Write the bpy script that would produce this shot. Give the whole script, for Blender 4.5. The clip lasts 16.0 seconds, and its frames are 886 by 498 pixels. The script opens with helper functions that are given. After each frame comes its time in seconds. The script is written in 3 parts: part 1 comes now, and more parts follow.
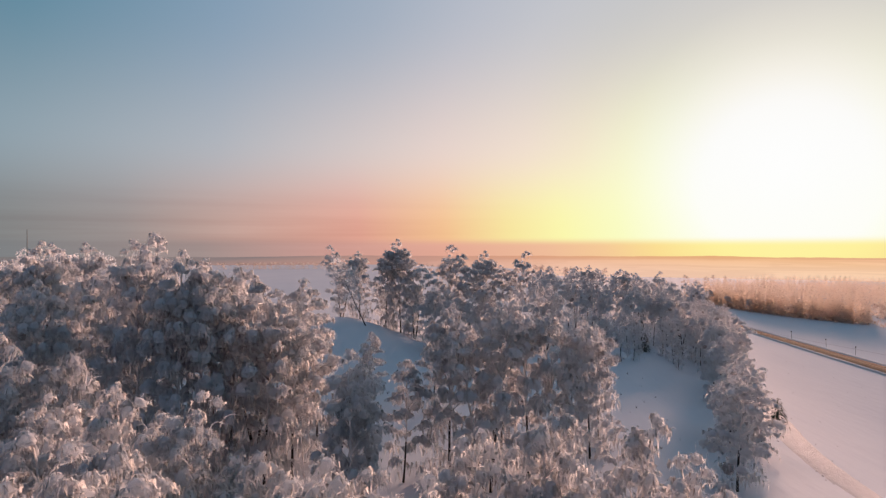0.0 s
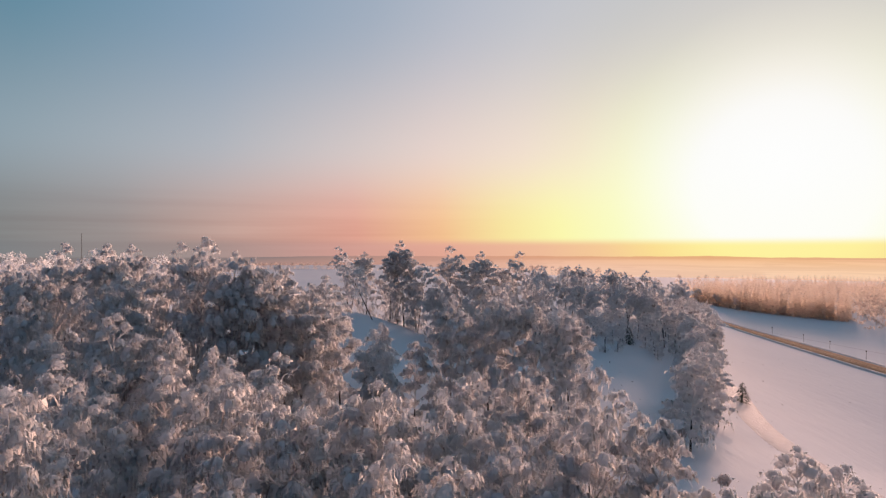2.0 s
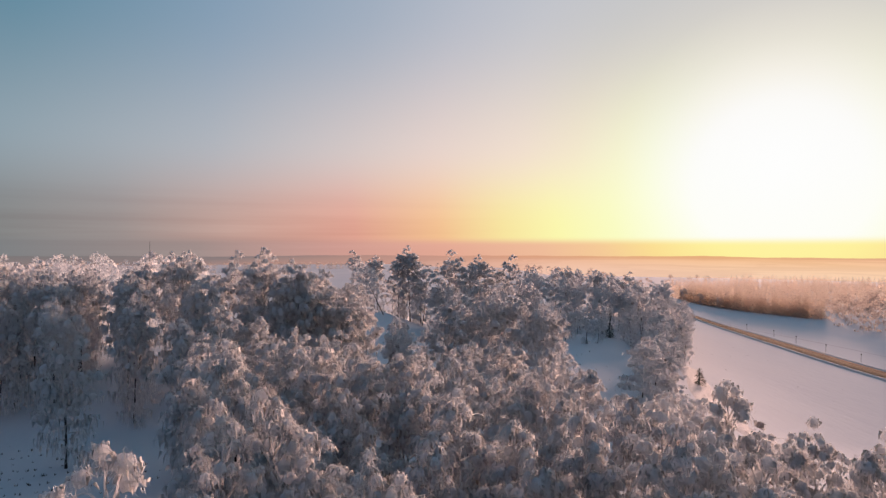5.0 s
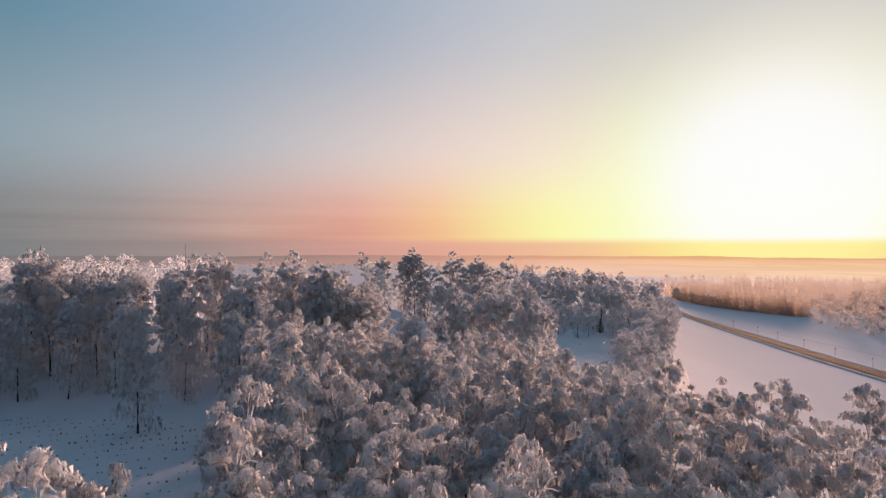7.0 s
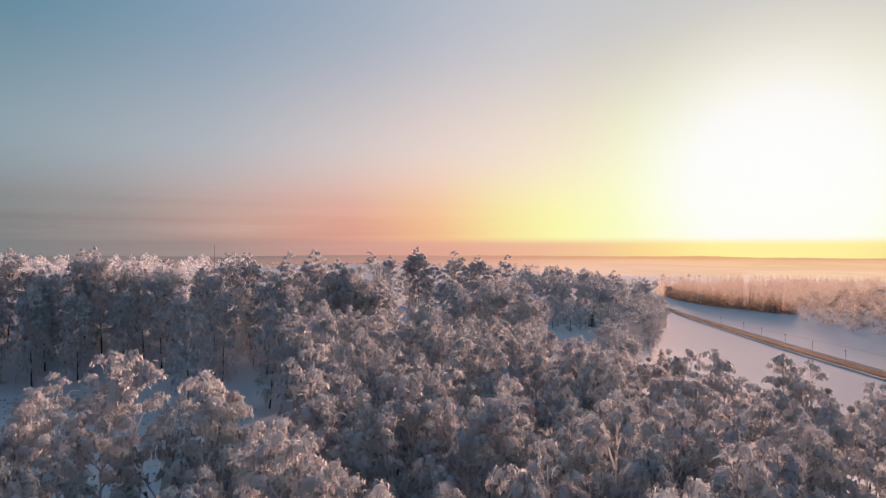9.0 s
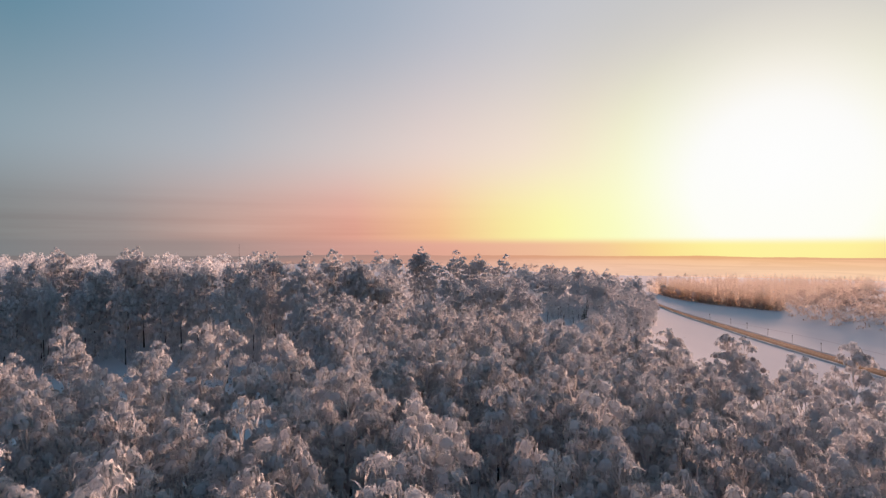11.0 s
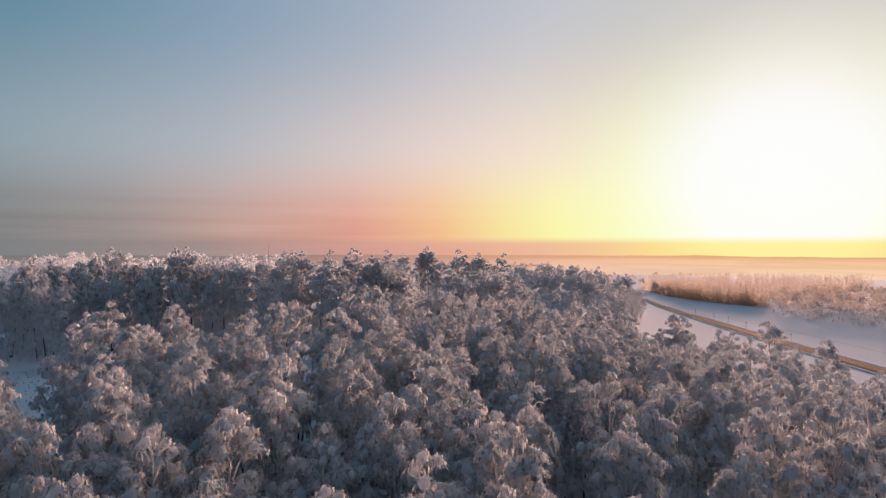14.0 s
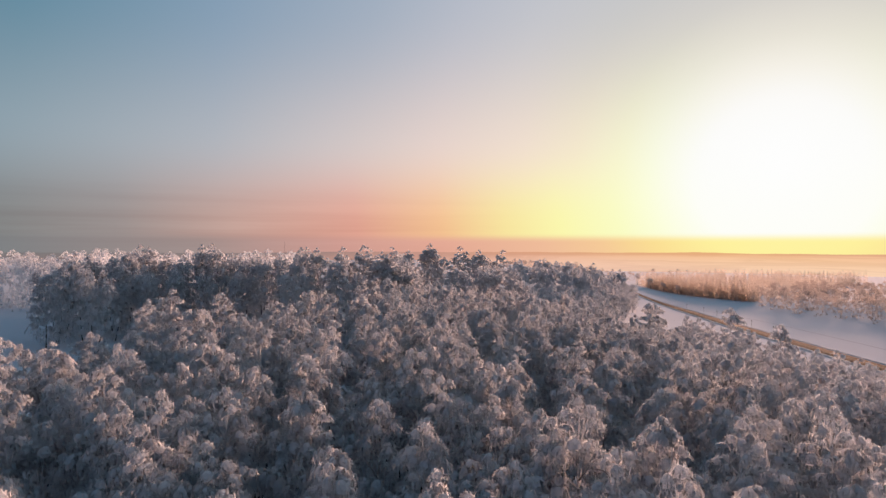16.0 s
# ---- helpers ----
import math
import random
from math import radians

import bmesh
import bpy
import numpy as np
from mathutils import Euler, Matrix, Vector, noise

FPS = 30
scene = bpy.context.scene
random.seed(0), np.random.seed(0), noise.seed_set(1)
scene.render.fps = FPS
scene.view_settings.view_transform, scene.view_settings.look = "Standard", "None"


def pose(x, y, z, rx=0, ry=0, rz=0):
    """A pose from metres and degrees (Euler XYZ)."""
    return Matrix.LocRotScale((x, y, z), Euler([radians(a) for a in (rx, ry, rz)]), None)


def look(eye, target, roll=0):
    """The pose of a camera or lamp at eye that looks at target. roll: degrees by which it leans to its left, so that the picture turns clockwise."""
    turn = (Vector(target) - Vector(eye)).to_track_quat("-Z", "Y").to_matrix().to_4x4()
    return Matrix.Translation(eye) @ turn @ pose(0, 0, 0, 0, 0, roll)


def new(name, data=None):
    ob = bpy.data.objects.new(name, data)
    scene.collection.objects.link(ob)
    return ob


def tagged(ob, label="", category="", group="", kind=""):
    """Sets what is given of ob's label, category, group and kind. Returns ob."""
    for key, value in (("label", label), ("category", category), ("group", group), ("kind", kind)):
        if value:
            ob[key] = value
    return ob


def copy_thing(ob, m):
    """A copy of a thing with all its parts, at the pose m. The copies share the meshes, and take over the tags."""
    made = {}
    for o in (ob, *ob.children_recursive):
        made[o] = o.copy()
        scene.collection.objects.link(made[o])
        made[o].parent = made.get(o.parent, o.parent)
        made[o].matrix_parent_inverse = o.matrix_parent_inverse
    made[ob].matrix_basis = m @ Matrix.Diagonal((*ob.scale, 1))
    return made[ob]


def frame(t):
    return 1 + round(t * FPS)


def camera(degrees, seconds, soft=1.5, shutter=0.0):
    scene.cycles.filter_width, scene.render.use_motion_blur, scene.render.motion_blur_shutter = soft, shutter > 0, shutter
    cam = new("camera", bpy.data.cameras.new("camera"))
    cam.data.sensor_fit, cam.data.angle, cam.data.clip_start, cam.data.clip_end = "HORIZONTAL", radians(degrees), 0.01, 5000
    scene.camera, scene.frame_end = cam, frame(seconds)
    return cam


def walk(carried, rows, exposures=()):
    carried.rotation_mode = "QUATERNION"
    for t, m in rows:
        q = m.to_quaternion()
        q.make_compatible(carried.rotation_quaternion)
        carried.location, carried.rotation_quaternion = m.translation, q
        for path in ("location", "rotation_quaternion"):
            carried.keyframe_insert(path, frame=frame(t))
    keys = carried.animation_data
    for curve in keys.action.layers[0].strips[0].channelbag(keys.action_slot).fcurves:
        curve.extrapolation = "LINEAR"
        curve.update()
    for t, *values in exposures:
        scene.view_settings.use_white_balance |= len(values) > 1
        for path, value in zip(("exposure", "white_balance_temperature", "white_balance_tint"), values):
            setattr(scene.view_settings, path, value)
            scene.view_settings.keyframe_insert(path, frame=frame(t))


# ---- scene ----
cam = camera(73.0, 16.0, soft=1.3)
METRES, EYE, TILT, LEAN, TURN = 105.0, 16.15, 0.0, 0.0, 0.0
ROWS = [
    (0.0, 0.0000, 0.0000, 0.0000, 0.000, 0.000, -0.000),
    (0.5, -0.0010, -0.0256, -0.0001, -0.060, 0.015, 0.020),
    (1.0, -0.0022, -0.0526, 0.0001, -0.127, 0.022, 0.020),
    (1.5, -0.0035, -0.0805, 0.0002, -0.180, 0.030, 0.010),
    (2.0, -0.0049, -0.1090, 0.0008, -0.240, 0.030, 0.030),
    (2.5, -0.0067, -0.1381, 0.0049, -0.300, 0.015, -0.020),
    (3.0, -0.0086, -0.1679, 0.0102, -0.345, -0.015, -0.050),
    (3.5, -0.0104, -0.1978, 0.0127, -0.375, -0.052, -0.080),
    (4.0, -0.0121, -0.2281, 0.0127, -0.404, -0.045, -0.090),
    (6.5, -0.0219, -0.3841, 0.0136, -0.457, -0.082, -0.090),
    (7.0, -0.0239, -0.4151, 0.0172, -0.457, -0.075, -0.100),
    (7.5, -0.0257, -0.4461, 0.0177, -0.449, -0.075, -0.090),
    (8.0, -0.0273, -0.4776, 0.0174, -0.449, -0.067, -0.110),
    (8.5, -0.0291, -0.5092, 0.0170, -0.434, -0.067, -0.100),
    (9.0, -0.0309, -0.5408, 0.0164, -0.427, -0.060, -0.100),
    (11.5, -0.0396, -0.7038, 0.0150, -0.352, -0.075, -0.070),
    (12.0, -0.0413, -0.7356, 0.0148, -0.337, -0.075, -0.060),
    (12.5, -0.0431, -0.7678, 0.0146, -0.322, -0.082, -0.050),
    (13.0, -0.0448, -0.7997, 0.0143, -0.300, -0.082, -0.050),
    (13.5, -0.0466, -0.8321, 0.0142, -0.285, -0.090, -0.060),
    (14.0, -0.0485, -0.8648, 0.0142, -0.277, -0.097, -0.060),
    (14.5, -0.0503, -0.8978, 0.0142, -0.262, -0.105, -0.070),
    (15.0, -0.0520, -0.9306, 0.0142, -0.255, -0.105, -0.080),
    (15.5, -0.0537, -0.9634, 0.0142, -0.240, -0.105, -0.080),
    (16.0, -0.0552, -0.9952, 0.0142, -0.210, -0.375, -0.060),
]
walk(cam, [(t, pose(0, 0, EYE, TILT, LEAN, TURN) @ pose(METRES * x, METRES * y, METRES * z, 90 + pitch, roll, yaw)) for t, x, y, z, yaw, pitch, roll in ROWS])

# ---- light ----
SUN_AZ, SUN_EL = 29.8, 6.5          # degrees to the right of +y, and up
SUN_DIR = Vector((math.sin(radians(SUN_AZ)) * math.cos(radians(SUN_EL)),
                  math.cos(radians(SUN_AZ)) * math.cos(radians(SUN_EL)), math.sin(radians(SUN_EL))))
sun_data = bpy.data.lights.new("sun", "SUN")
sun_data.energy, sun_data.angle, sun_data.color = 8.2, radians(9), (1.0, 0.58, 0.44)
sun = new("sun", sun_data)
sun.matrix_world = look(SUN_DIR * 500, (0, 0, 0))


def srgb(r, g, b):
    def f(c):
        c /= 255
        return c / 12.92 if c <= 0.04045 else ((c + 0.055) / 1.055) ** 2.4
    return (f(r), f(g), f(b), 1)


def ramp(nt, fac, stops, smooth=True):
    n = nt.nodes.new("ShaderNodeValToRGB")
    n.color_ramp.interpolation = "B_SPLINE" if smooth == 2 else ("EASE" if smooth else "LINEAR")
    e = n.color_ramp.elements
    while len(e) < len(stops):
        e.new(0.5)
    for el, (p, c) in zip(e, stops):
        el.position, el.color = p, c
    nt.links.new(fac, n.inputs[0])
    return n.outputs[0]


def maths(nt, op, a, b=None, clamp=False):
    n = nt.nodes.new("ShaderNodeMath")
    n.operation, n.use_clamp = op, clamp
    for i, v in enumerate((a, b)):
        if v is None:
            continue
        if isinstance(v, (int, float)):
            n.inputs[i].default_value = v
        else:
            nt.links.new(v, n.inputs[i])
    return n.outputs[0]


def mix(nt, fac, a, b, blend="MIX"):
    n = nt.nodes.new("ShaderNodeMix")
    n.data_type, n.blend_type = "RGBA", blend
    for i, v in ((0, fac), (6, a), (7, b)):
        if isinstance(v, (int, float)):
            n.inputs[i].default_value = v
        elif isinstance(v, tuple):
            n.inputs[i].default_value = v
        else:
            nt.links.new(v, n.inputs[i])
    return n.outputs[2]


def build_sky():
    """Sunrise sky: blue overhead, rose along the skyline, a wide bright aureole round the low sun."""
    world = bpy.data.worlds.new("world")
    scene.world = world
    world.use_nodes = True
    nt = world.node_tree
    nt.nodes.clear()
    tc = nt.nodes.new("ShaderNodeTexCoord")
    way = nt.nodes.new("ShaderNodeVectorMath")
    way.operation = "NORMALIZE"
    nt.links.new(tc.outputs["Generated"], way.inputs[0])
    dot = nt.nodes.new("ShaderNodeVectorMath")
    dot.operation = "DOT_PRODUCT"
    nt.links.new(way.outputs[0], dot.inputs[0])
    centre_el = radians(SUN_EL)
    az = radians(SUN_AZ)
    dot.inputs[1].default_value = (math.sin(az) * math.cos(centre_el), math.cos(az) * math.cos(centre_el), math.sin(centre_el))
    angle = maths(nt, "DIVIDE", maths(nt, "ARCCOSINE", dot.outputs["Value"]), math.pi)     # 0..1 is 0..180 degrees
    sep = nt.nodes.new("ShaderNodeSeparateXYZ")
    nt.links.new(way.outputs[0], sep.inputs[0])
    el = sep.outputs[2]
    d = lambda a: a / 180
    high = ramp(nt, angle, [(d(0), srgb(254, 254, 253)), (d(5.5), srgb(250, 246, 240)), (d(8), srgb(240, 231, 223)),
                            (d(10.5), srgb(224, 217, 211)), (d(14), srgb(207, 204, 202)), (d(18), srgb(199, 199, 200)), (d(24), srgb(194, 196, 203)), (d(30), srgb(183, 188, 200)),
                            (d(38), srgb(161, 174, 191)), (d(50), srgb(132, 157, 180)), (d(64), srgb(94, 136, 158)), (d(95), srgb(66, 94, 124)),
                            (d(180), srgb(112, 124, 148))], False)
    middle = ramp(nt, angle, [(d(0), srgb(254, 254, 254)), (d(6), srgb(253, 253, 252)), (d(8), srgb(252, 253, 242)), (d(10.5), srgb(250, 252, 226)), (d(13), srgb(249, 247, 210)), (d(17), srgb(249, 235, 206)),
                              (d(22), srgb(246, 226, 208)), (d(30), srgb(236, 214, 204)), (d(40), srgb(212, 200, 198)),
                              (d(50), srgb(182, 184, 190)), (d(66), srgb(148, 164, 174)), (d(100), srgb(150, 156, 172)),
                              (d(180), srgb(208, 208, 216))], False)
    low = ramp(nt, angle, [(d(0), srgb(254, 254, 252)), (d(7), srgb(254, 254, 248)), (d(11), srgb(252, 254, 218)), (d(14), srgb(250, 252, 196)),
                           (d(19), srgb(251, 247, 174)), (d(24), srgb(249, 230, 160)), (d(30), srgb(246, 196, 148)), (d(38), srgb(228, 168, 150)),
                           (d(49), srgb(198, 164, 154)), (d(58), srgb(156, 146, 144)), (d(66), srgb(134, 135, 135)), (d(100), srgb(150, 148, 160)),
                           (d(180), srgb(204, 200, 206))], False)
    haze = ramp(nt, angle, [(d(0), srgb(255, 246, 172)), (d(8), srgb(254, 241, 158)), (d(12), srgb(251, 222, 148)), (d(16), srgb(245, 202, 152)), (d(21), srgb(239, 188, 154)), (d(30), srgb(228, 170, 150)),
                            (d(40), srgb(208, 158, 148)), (d(52), srgb(162, 144, 141)), (d(66), srgb(128, 130, 132)), (d(180), srgb(124, 114, 128))], False)

    def ease(lo, hi):
        n = nt.nodes.new("ShaderNodeMapRange")
        n.interpolation_type = "SMOOTHERSTEP"
        n.inputs["From Min"].default_value, n.inputs["From Max"].default_value = lo, hi
        nt.links.new(el, n.inputs["Value"])
        return n.outputs[0]
    sky = mix(nt, ease(0.06, 0.42), mix(nt, ease(0.01, 0.19), mix(nt, ease(0.003, 0.022), haze, low), middle), high)
    # thin streaks of mist along the skyline
    streak = nt.nodes.new("ShaderNodeMapping")
    streak.inputs["Scale"].default_value = (1.6, 1.6, 46)
    nt.links.new(way.outputs[0], streak.inputs[0])
    mist = nt.nodes.new("ShaderNodeTexNoise")
    mist.inputs["Scale"].default_value, mist.inputs["Detail"].default_value = 1.3, 3
    nt.links.new(streak.outputs[0], mist.inputs["Vector"])
    near = maths(nt, "SUBTRACT", 1, maths(nt, "DIVIDE", maths(nt, "ABSOLUTE", maths(nt, "SUBTRACT", el, 0.03)), 0.07), True)
    aside = maths(nt, "DIVIDE", maths(nt, "SUBTRACT", angle, d(20)), d(20), True)
    amount = maths(nt, "MULTIPLY", maths(nt, "MULTIPLY", maths(nt, "SUBTRACT", mist.outputs[0], 0.38, True), 1.3), maths(nt, "MULTIPLY", near, aside))
    sky = mix(nt, amount, sky, mix(nt, 1.0, sky, srgb(214, 196, 196), "MULTIPLY"))
    bg = nt.nodes.new("ShaderNodeBackground")
    bg.inputs[1].default_value = 1.0
    nt.links.new(sky, bg.inputs[0])
    out = nt.nodes.new("ShaderNodeOutputWorld")
    nt.links.new(bg.outputs[0], out.inputs[0])


build_sky()


# ---- materials ----
def material(name):
    m = bpy.data.materials.new(name)
    m.use_nodes = True
    nt = m.node_tree
    nt.nodes.clear()
    out = nt.nodes.new("ShaderNodeOutputMaterial")
    return m, nt, out


def noise_tex(nt, scale, detail=4, vec=None, rough=0.55):
    n = nt.nodes.new("ShaderNodeTexNoise")
    n.inputs["Scale"].default_value, n.inputs["Detail"].default_value = scale, detail
    n.inputs["Roughness"].default_value = rough
    if vec is not None:
        nt.links.new(vec, n.inputs["Vector"])
    return n.outputs[0]


def bump(nt, height, strength, distance):
    n = nt.nodes.new("ShaderNodeBump")
    n.inputs["Strength"].default_value, n.inputs["Distance"].default_value = strength, distance
    nt.links.new(height, n.inputs["Height"])
    return n.outputs[0]


def place_vec(nt, scale=None):
    g = nt.nodes.new("ShaderNodeNewGeometry")
    if scale is None:
        return g.outputs["Position"]
    n = nt.nodes.new("ShaderNodeMapping")
    n.inputs["Scale"].default_value = scale
    nt.links.new(g.outputs["Position"], n.inputs[0])
    return n.outputs[0]


def frost_material(name, light, dark, twig, through_share):
    """Hoarfrost on fine twigs: scatters light and lets part of it through."""
    m, nt, out = material(name)
    g = nt.nodes.new("ShaderNodeNewGeometry")
    island = g.outputs["Random Per Island"]
    colour = ramp(nt, island, [(0.0, twig), (0.015, twig), (0.03, dark), (0.35, light), (1.0, light)], False)
    grain = noise_tex(nt, 1.0, 3, place_vec(nt, (16, 16, 3.0)))
    gap = ramp(nt, grain, [(0.0, (1, 1, 1, 1)), (0.38, (0.8, 0.8, 0.8, 1)), (0.52, (0.1, 0.1, 0.1, 1)), (1.0, (0, 0, 0, 1))], False)
    colour = mix(nt, maths(nt, "MULTIPLY", gap, 0.35), colour, dark)
    info = nt.nodes.new("ShaderNodeObjectInfo")
    colour = mix(nt, maths(nt, "MULTIPLY", info.outputs["Random"], 0.25), colour, dark)
    fringe = noise_tex(nt, 1.0, 3, place_vec(nt, (18, 18, 3.0)))
    lumps = noise_tex(nt, 3.5, 3, place_vec(nt))
    normal = bump(nt, maths(nt, "ADD", maths(nt, "MULTIPLY", fringe, 0.8), lumps), 0.6, 0.14)
    dif, tra = nt.nodes.new("ShaderNodeBsdfDiffuse"), nt.nodes.new("ShaderNodeBsdfTranslucent")
    for n in (dif, tra):
        nt.links.new(colour, n.inputs["Color"])
        nt.links.new(normal, n.inputs["Normal"])
    sh = nt.nodes.new("ShaderNodeMixShader")
    sh.inputs[0].default_value = through_share
    nt.links.new(dif.outputs[0], sh.inputs[1])
    nt.links.new(tra.outputs[0], sh.inputs[2])
    nt.links.new(sh.outputs[0], out.inputs[0])
    return m


def plain_material(name, a, b, scale, rough=0.95, bump_strength=0.5, bump_dist=0.05, stretch=None):
    m, nt, out = material(name)
    vec = place_vec(nt, stretch) if stretch else place_vec(nt)
    n1, n2 = noise_tex(nt, scale, 5, vec), noise_tex(nt, scale * 7, 3, vec)
    colour = mix(nt, n1, a, b)
    colour = mix(nt, maths(nt, "MULTIPLY", n2, 0.4), colour, a)
    p = nt.nodes.new("ShaderNodeBsdfPrincipled")
    nt.links.new(colour, p.inputs["Base Color"])
    p.inputs["Roughness"].default_value = rough
    p.inputs["Specular IOR Level"].default_value = 0.05
    nt.links.new(bump(nt, n2, bump_strength, bump_dist), p.inputs["Normal"])
    nt.links.new(p.outputs[0], out.inputs[0])
    return m


def bark_material():
    m, nt, out = material("birch_bark")
    vec = place_vec(nt, (1.5, 1.5, 5.0))
    marks = noise_tex(nt, 1.6, 4, vec)
    tc = nt.nodes.new("ShaderNodeTexCoord")
    sep = nt.nodes.new("ShaderNodeSeparateXYZ")
    nt.links.new(tc.outputs["Object"], sep.inputs[0])
    foot = maths(nt, "SUBTRACT", 1, maths(nt, "DIVIDE", sep.outputs[2], 7.0), True)
    colour = ramp(nt, maths(nt, "ADD", marks, maths(nt, "MULTIPLY", foot, -0.22)),
                  [(0.0, (0.012, 0.010, 0.010, 1)), (0.42, (0.03, 0.025, 0.025, 1)), (0.58, (0.30, 0.28, 0.28, 1)), (1.0, (0.55, 0.53, 0.53, 1))], False)
    p = nt.nodes.new("ShaderNodeBsdfPrincipled")
    nt.links.new(colour, p.inputs["Base Color"])
    p.inputs["Roughness"].default_value = 0.85
    nt.links.new(bump(nt, noise_tex(nt, 14, 4), 0.6, 0.03), p.inputs["Normal"])
    nt.links.new(p.outputs[0], out.inputs[0])
    return m


def snow_material():
    m, nt, out = material("snow")
    drift = noise_tex(nt, 0.05, 4, place_vec(nt, (1.0, 0.35, 1.0)))
    ripple = noise_tex(nt, 0.5, 5, place_vec(nt, (1.0, 0.30, 1.0)))
    crust = noise_tex(nt, 4.0, 4, place_vec(nt))
    stubble = noise_tex(nt, 1.7, 6, place_vec(nt, (1.0, 0.5, 1.0)), 0.7)
    colour = mix(nt, drift, (0.62, 0.63, 0.67, 1), (0.72, 0.72, 0.74, 1))
    thin = ramp(nt, stubble, [(0.0, (0, 0, 0, 1)), (0.66, (0, 0, 0, 1)), (0.78, (0.5, 0.5, 0.5, 1)), (1.0, (1, 1, 1, 1))], False)
    colour = mix(nt, thin, colour, (0.42, 0.36, 0.30, 1))
    p = nt.nodes.new("ShaderNodeBsdfPrincipled")
    nt.links.new(colour, p.inputs["Base Color"])
    p.inputs["Roughness"].default_value = 0.95
    p.inputs["Specular IOR Level"].default_value = 0.02
    h = maths(nt, "ADD", maths(nt, "MULTIPLY", ripple, 1.0), maths(nt, "MULTIPLY", crust, 0.12))
    nt.links.new(bump(nt, h, 0.32, 0.3), p.inputs["Normal"])
    nt.links.new(p.outputs[0], out.inputs[0])
    return m


FROST = frost_material("hoarfrost", (0.94, 0.94, 0.95, 1), (0.86, 0.86, 0.88, 1), (0.50, 0.45, 0.44, 1), 0.60)
FROST_THIN = frost_material("thin_hoarfrost", (0.90, 0.89, 0.89, 1), (0.78, 0.76, 0.76, 1), (0.45, 0.40, 0.38, 1), 0.45)
# frosted pine needles, made paler and warmer to stand in for sunlit haze
FROST_PINE_HAZED = frost_material("hazed_frosted_needles", (0.88, 0.79, 0.70, 1), (0.74, 0.65, 0.57, 1), (0.46, 0.39, 0.32, 1), 0.72)
# frosted twigs of the far woods, base reddened to imitate distant warm haze
FROST_FAR_HAZED = frost_material("haze_tinted_far_frost", (0.72, 0.62, 0.56, 1), (0.54, 0.45, 0.39, 1), (0.30, 0.23, 0.19, 1), 0.65)
NEEDLES = plain_material("pine_needles", (0.03, 0.045, 0.028, 1), (0.12, 0.13, 0.11, 1), 3.0)
BARK = bark_material()
SNOW = snow_material()
ROAD = plain_material("sanded_snow", (0.30, 0.17, 0.09, 1), (0.42, 0.26, 0.15, 1), 0.4, 0.95, 0.7, 0.05, (1, 0.2, 1))
RUT = plain_material("wet_sand", (0.10, 0.045, 0.022, 1), (0.17, 0.08, 0.04, 1), 0.6, 0.9, 0.7, 0.05, (1, 0.2, 1))
BANK = plain_material("ploughed_snow", (0.46, 0.44, 0.45, 1), (0.68, 0.67, 0.69, 1), 0.8, 0.8, 1.0, 0.2)
TRACK = plain_material("trodden_snow", (0.46, 0.45, 0.48, 1), (0.60, 0.59, 0.62, 1), 0.8)
POLE = plain_material("grey_wood", (0.12, 0.10, 0.09, 1), (0.22, 0.20, 0.18, 1), 5.0)
DRY = plain_material("dry_stalks", (0.07, 0.055, 0.045, 1), (0.16, 0.13, 0.11, 1), 4.0)


# ---- ground ----
def ease_in(v):
    v = min(max(v, 0.0), 1.0)
    return v * v * (3 - 2 * v)


def height(x, y):
    """Wooded plateau, rising towards the old grove, that drops to a level valley field on +x."""
    edge = float(np.interp(y, (-100, 0, 40, 67, 100, 141, 200, 260, 340), (50, 54, 49, 48, 53, 63, 84, 112, 140)))
    low = 1 / (1 + math.exp(-min(max((x - edge) / 12, -30), 30)))
    rise = 3.4 * ease_in((y - 38) / 20) / (1 + math.exp(min((x + 22) / 7, 30)))
    rise += 6.0 * math.exp(-((x + 20) / 14) ** 2 - ((y - 120) / 24) ** 2)
    z = -5.3 + rise * (1 - low) - 11.9 * low
    near = max(0.0, 1 - math.hypot(x, y - 20) / 500) * (1 - 0.7 * low)
    z += near * (0.5 * noise.noise((x * 0.03, y * 0.03, 0.3)) + 0.10 * noise.noise((x * 0.17, y * 0.17, 2.0)))
    far = max(0.0, math.hypot(x, y) - 350)
    east = min(max((x + 100) / 300, 0.0), 1.0)
    return z - min(far, 1400) * (0.012 + 0.004 * east) - max(0.0, far - 900) * 0.03


def mesh_object(name, verts, faces, mat, parent=None, smooth=False, normals=None, second=None):
    me = bpy.data.meshes.new(name)
    me.from_pydata([tuple(map(float, v)) for v in verts], [], [tuple(map(int, f)) for f in faces])
    if smooth:
        me.polygons.foreach_set("use_smooth", [True] * len(me.polygons))
    me.materials.append(mat)
    if second is not None:
        me.materials.append(second[0])
        me.polygons.foreach_set("material_index", [0 if k in second[1] else 1 for k in range(len(me.polygons))])
    me.update()
    if normals is not None:
        me.polygons.foreach_set("use_smooth", [True] * len(me.polygons))
        me.normals_split_custom_set_from_vertices([tuple(map(float, n)) for n in normals])
    ob = new(name, me)
    if parent is not None:
        ob.parent = parent
    return ob


def axis(fine_lo, fine_hi, step, limit):
    a = list(np.arange(fine_lo, fine_hi + 0.1, step))
    w, v = step, fine_hi
    while v < limit:
        w *= 1.35
        v += w
        a.append(v)
    w, v = step, fine_lo
    while v > -limit:
        w *= 1.35
        v -= w
        a.insert(0, v)
    return a


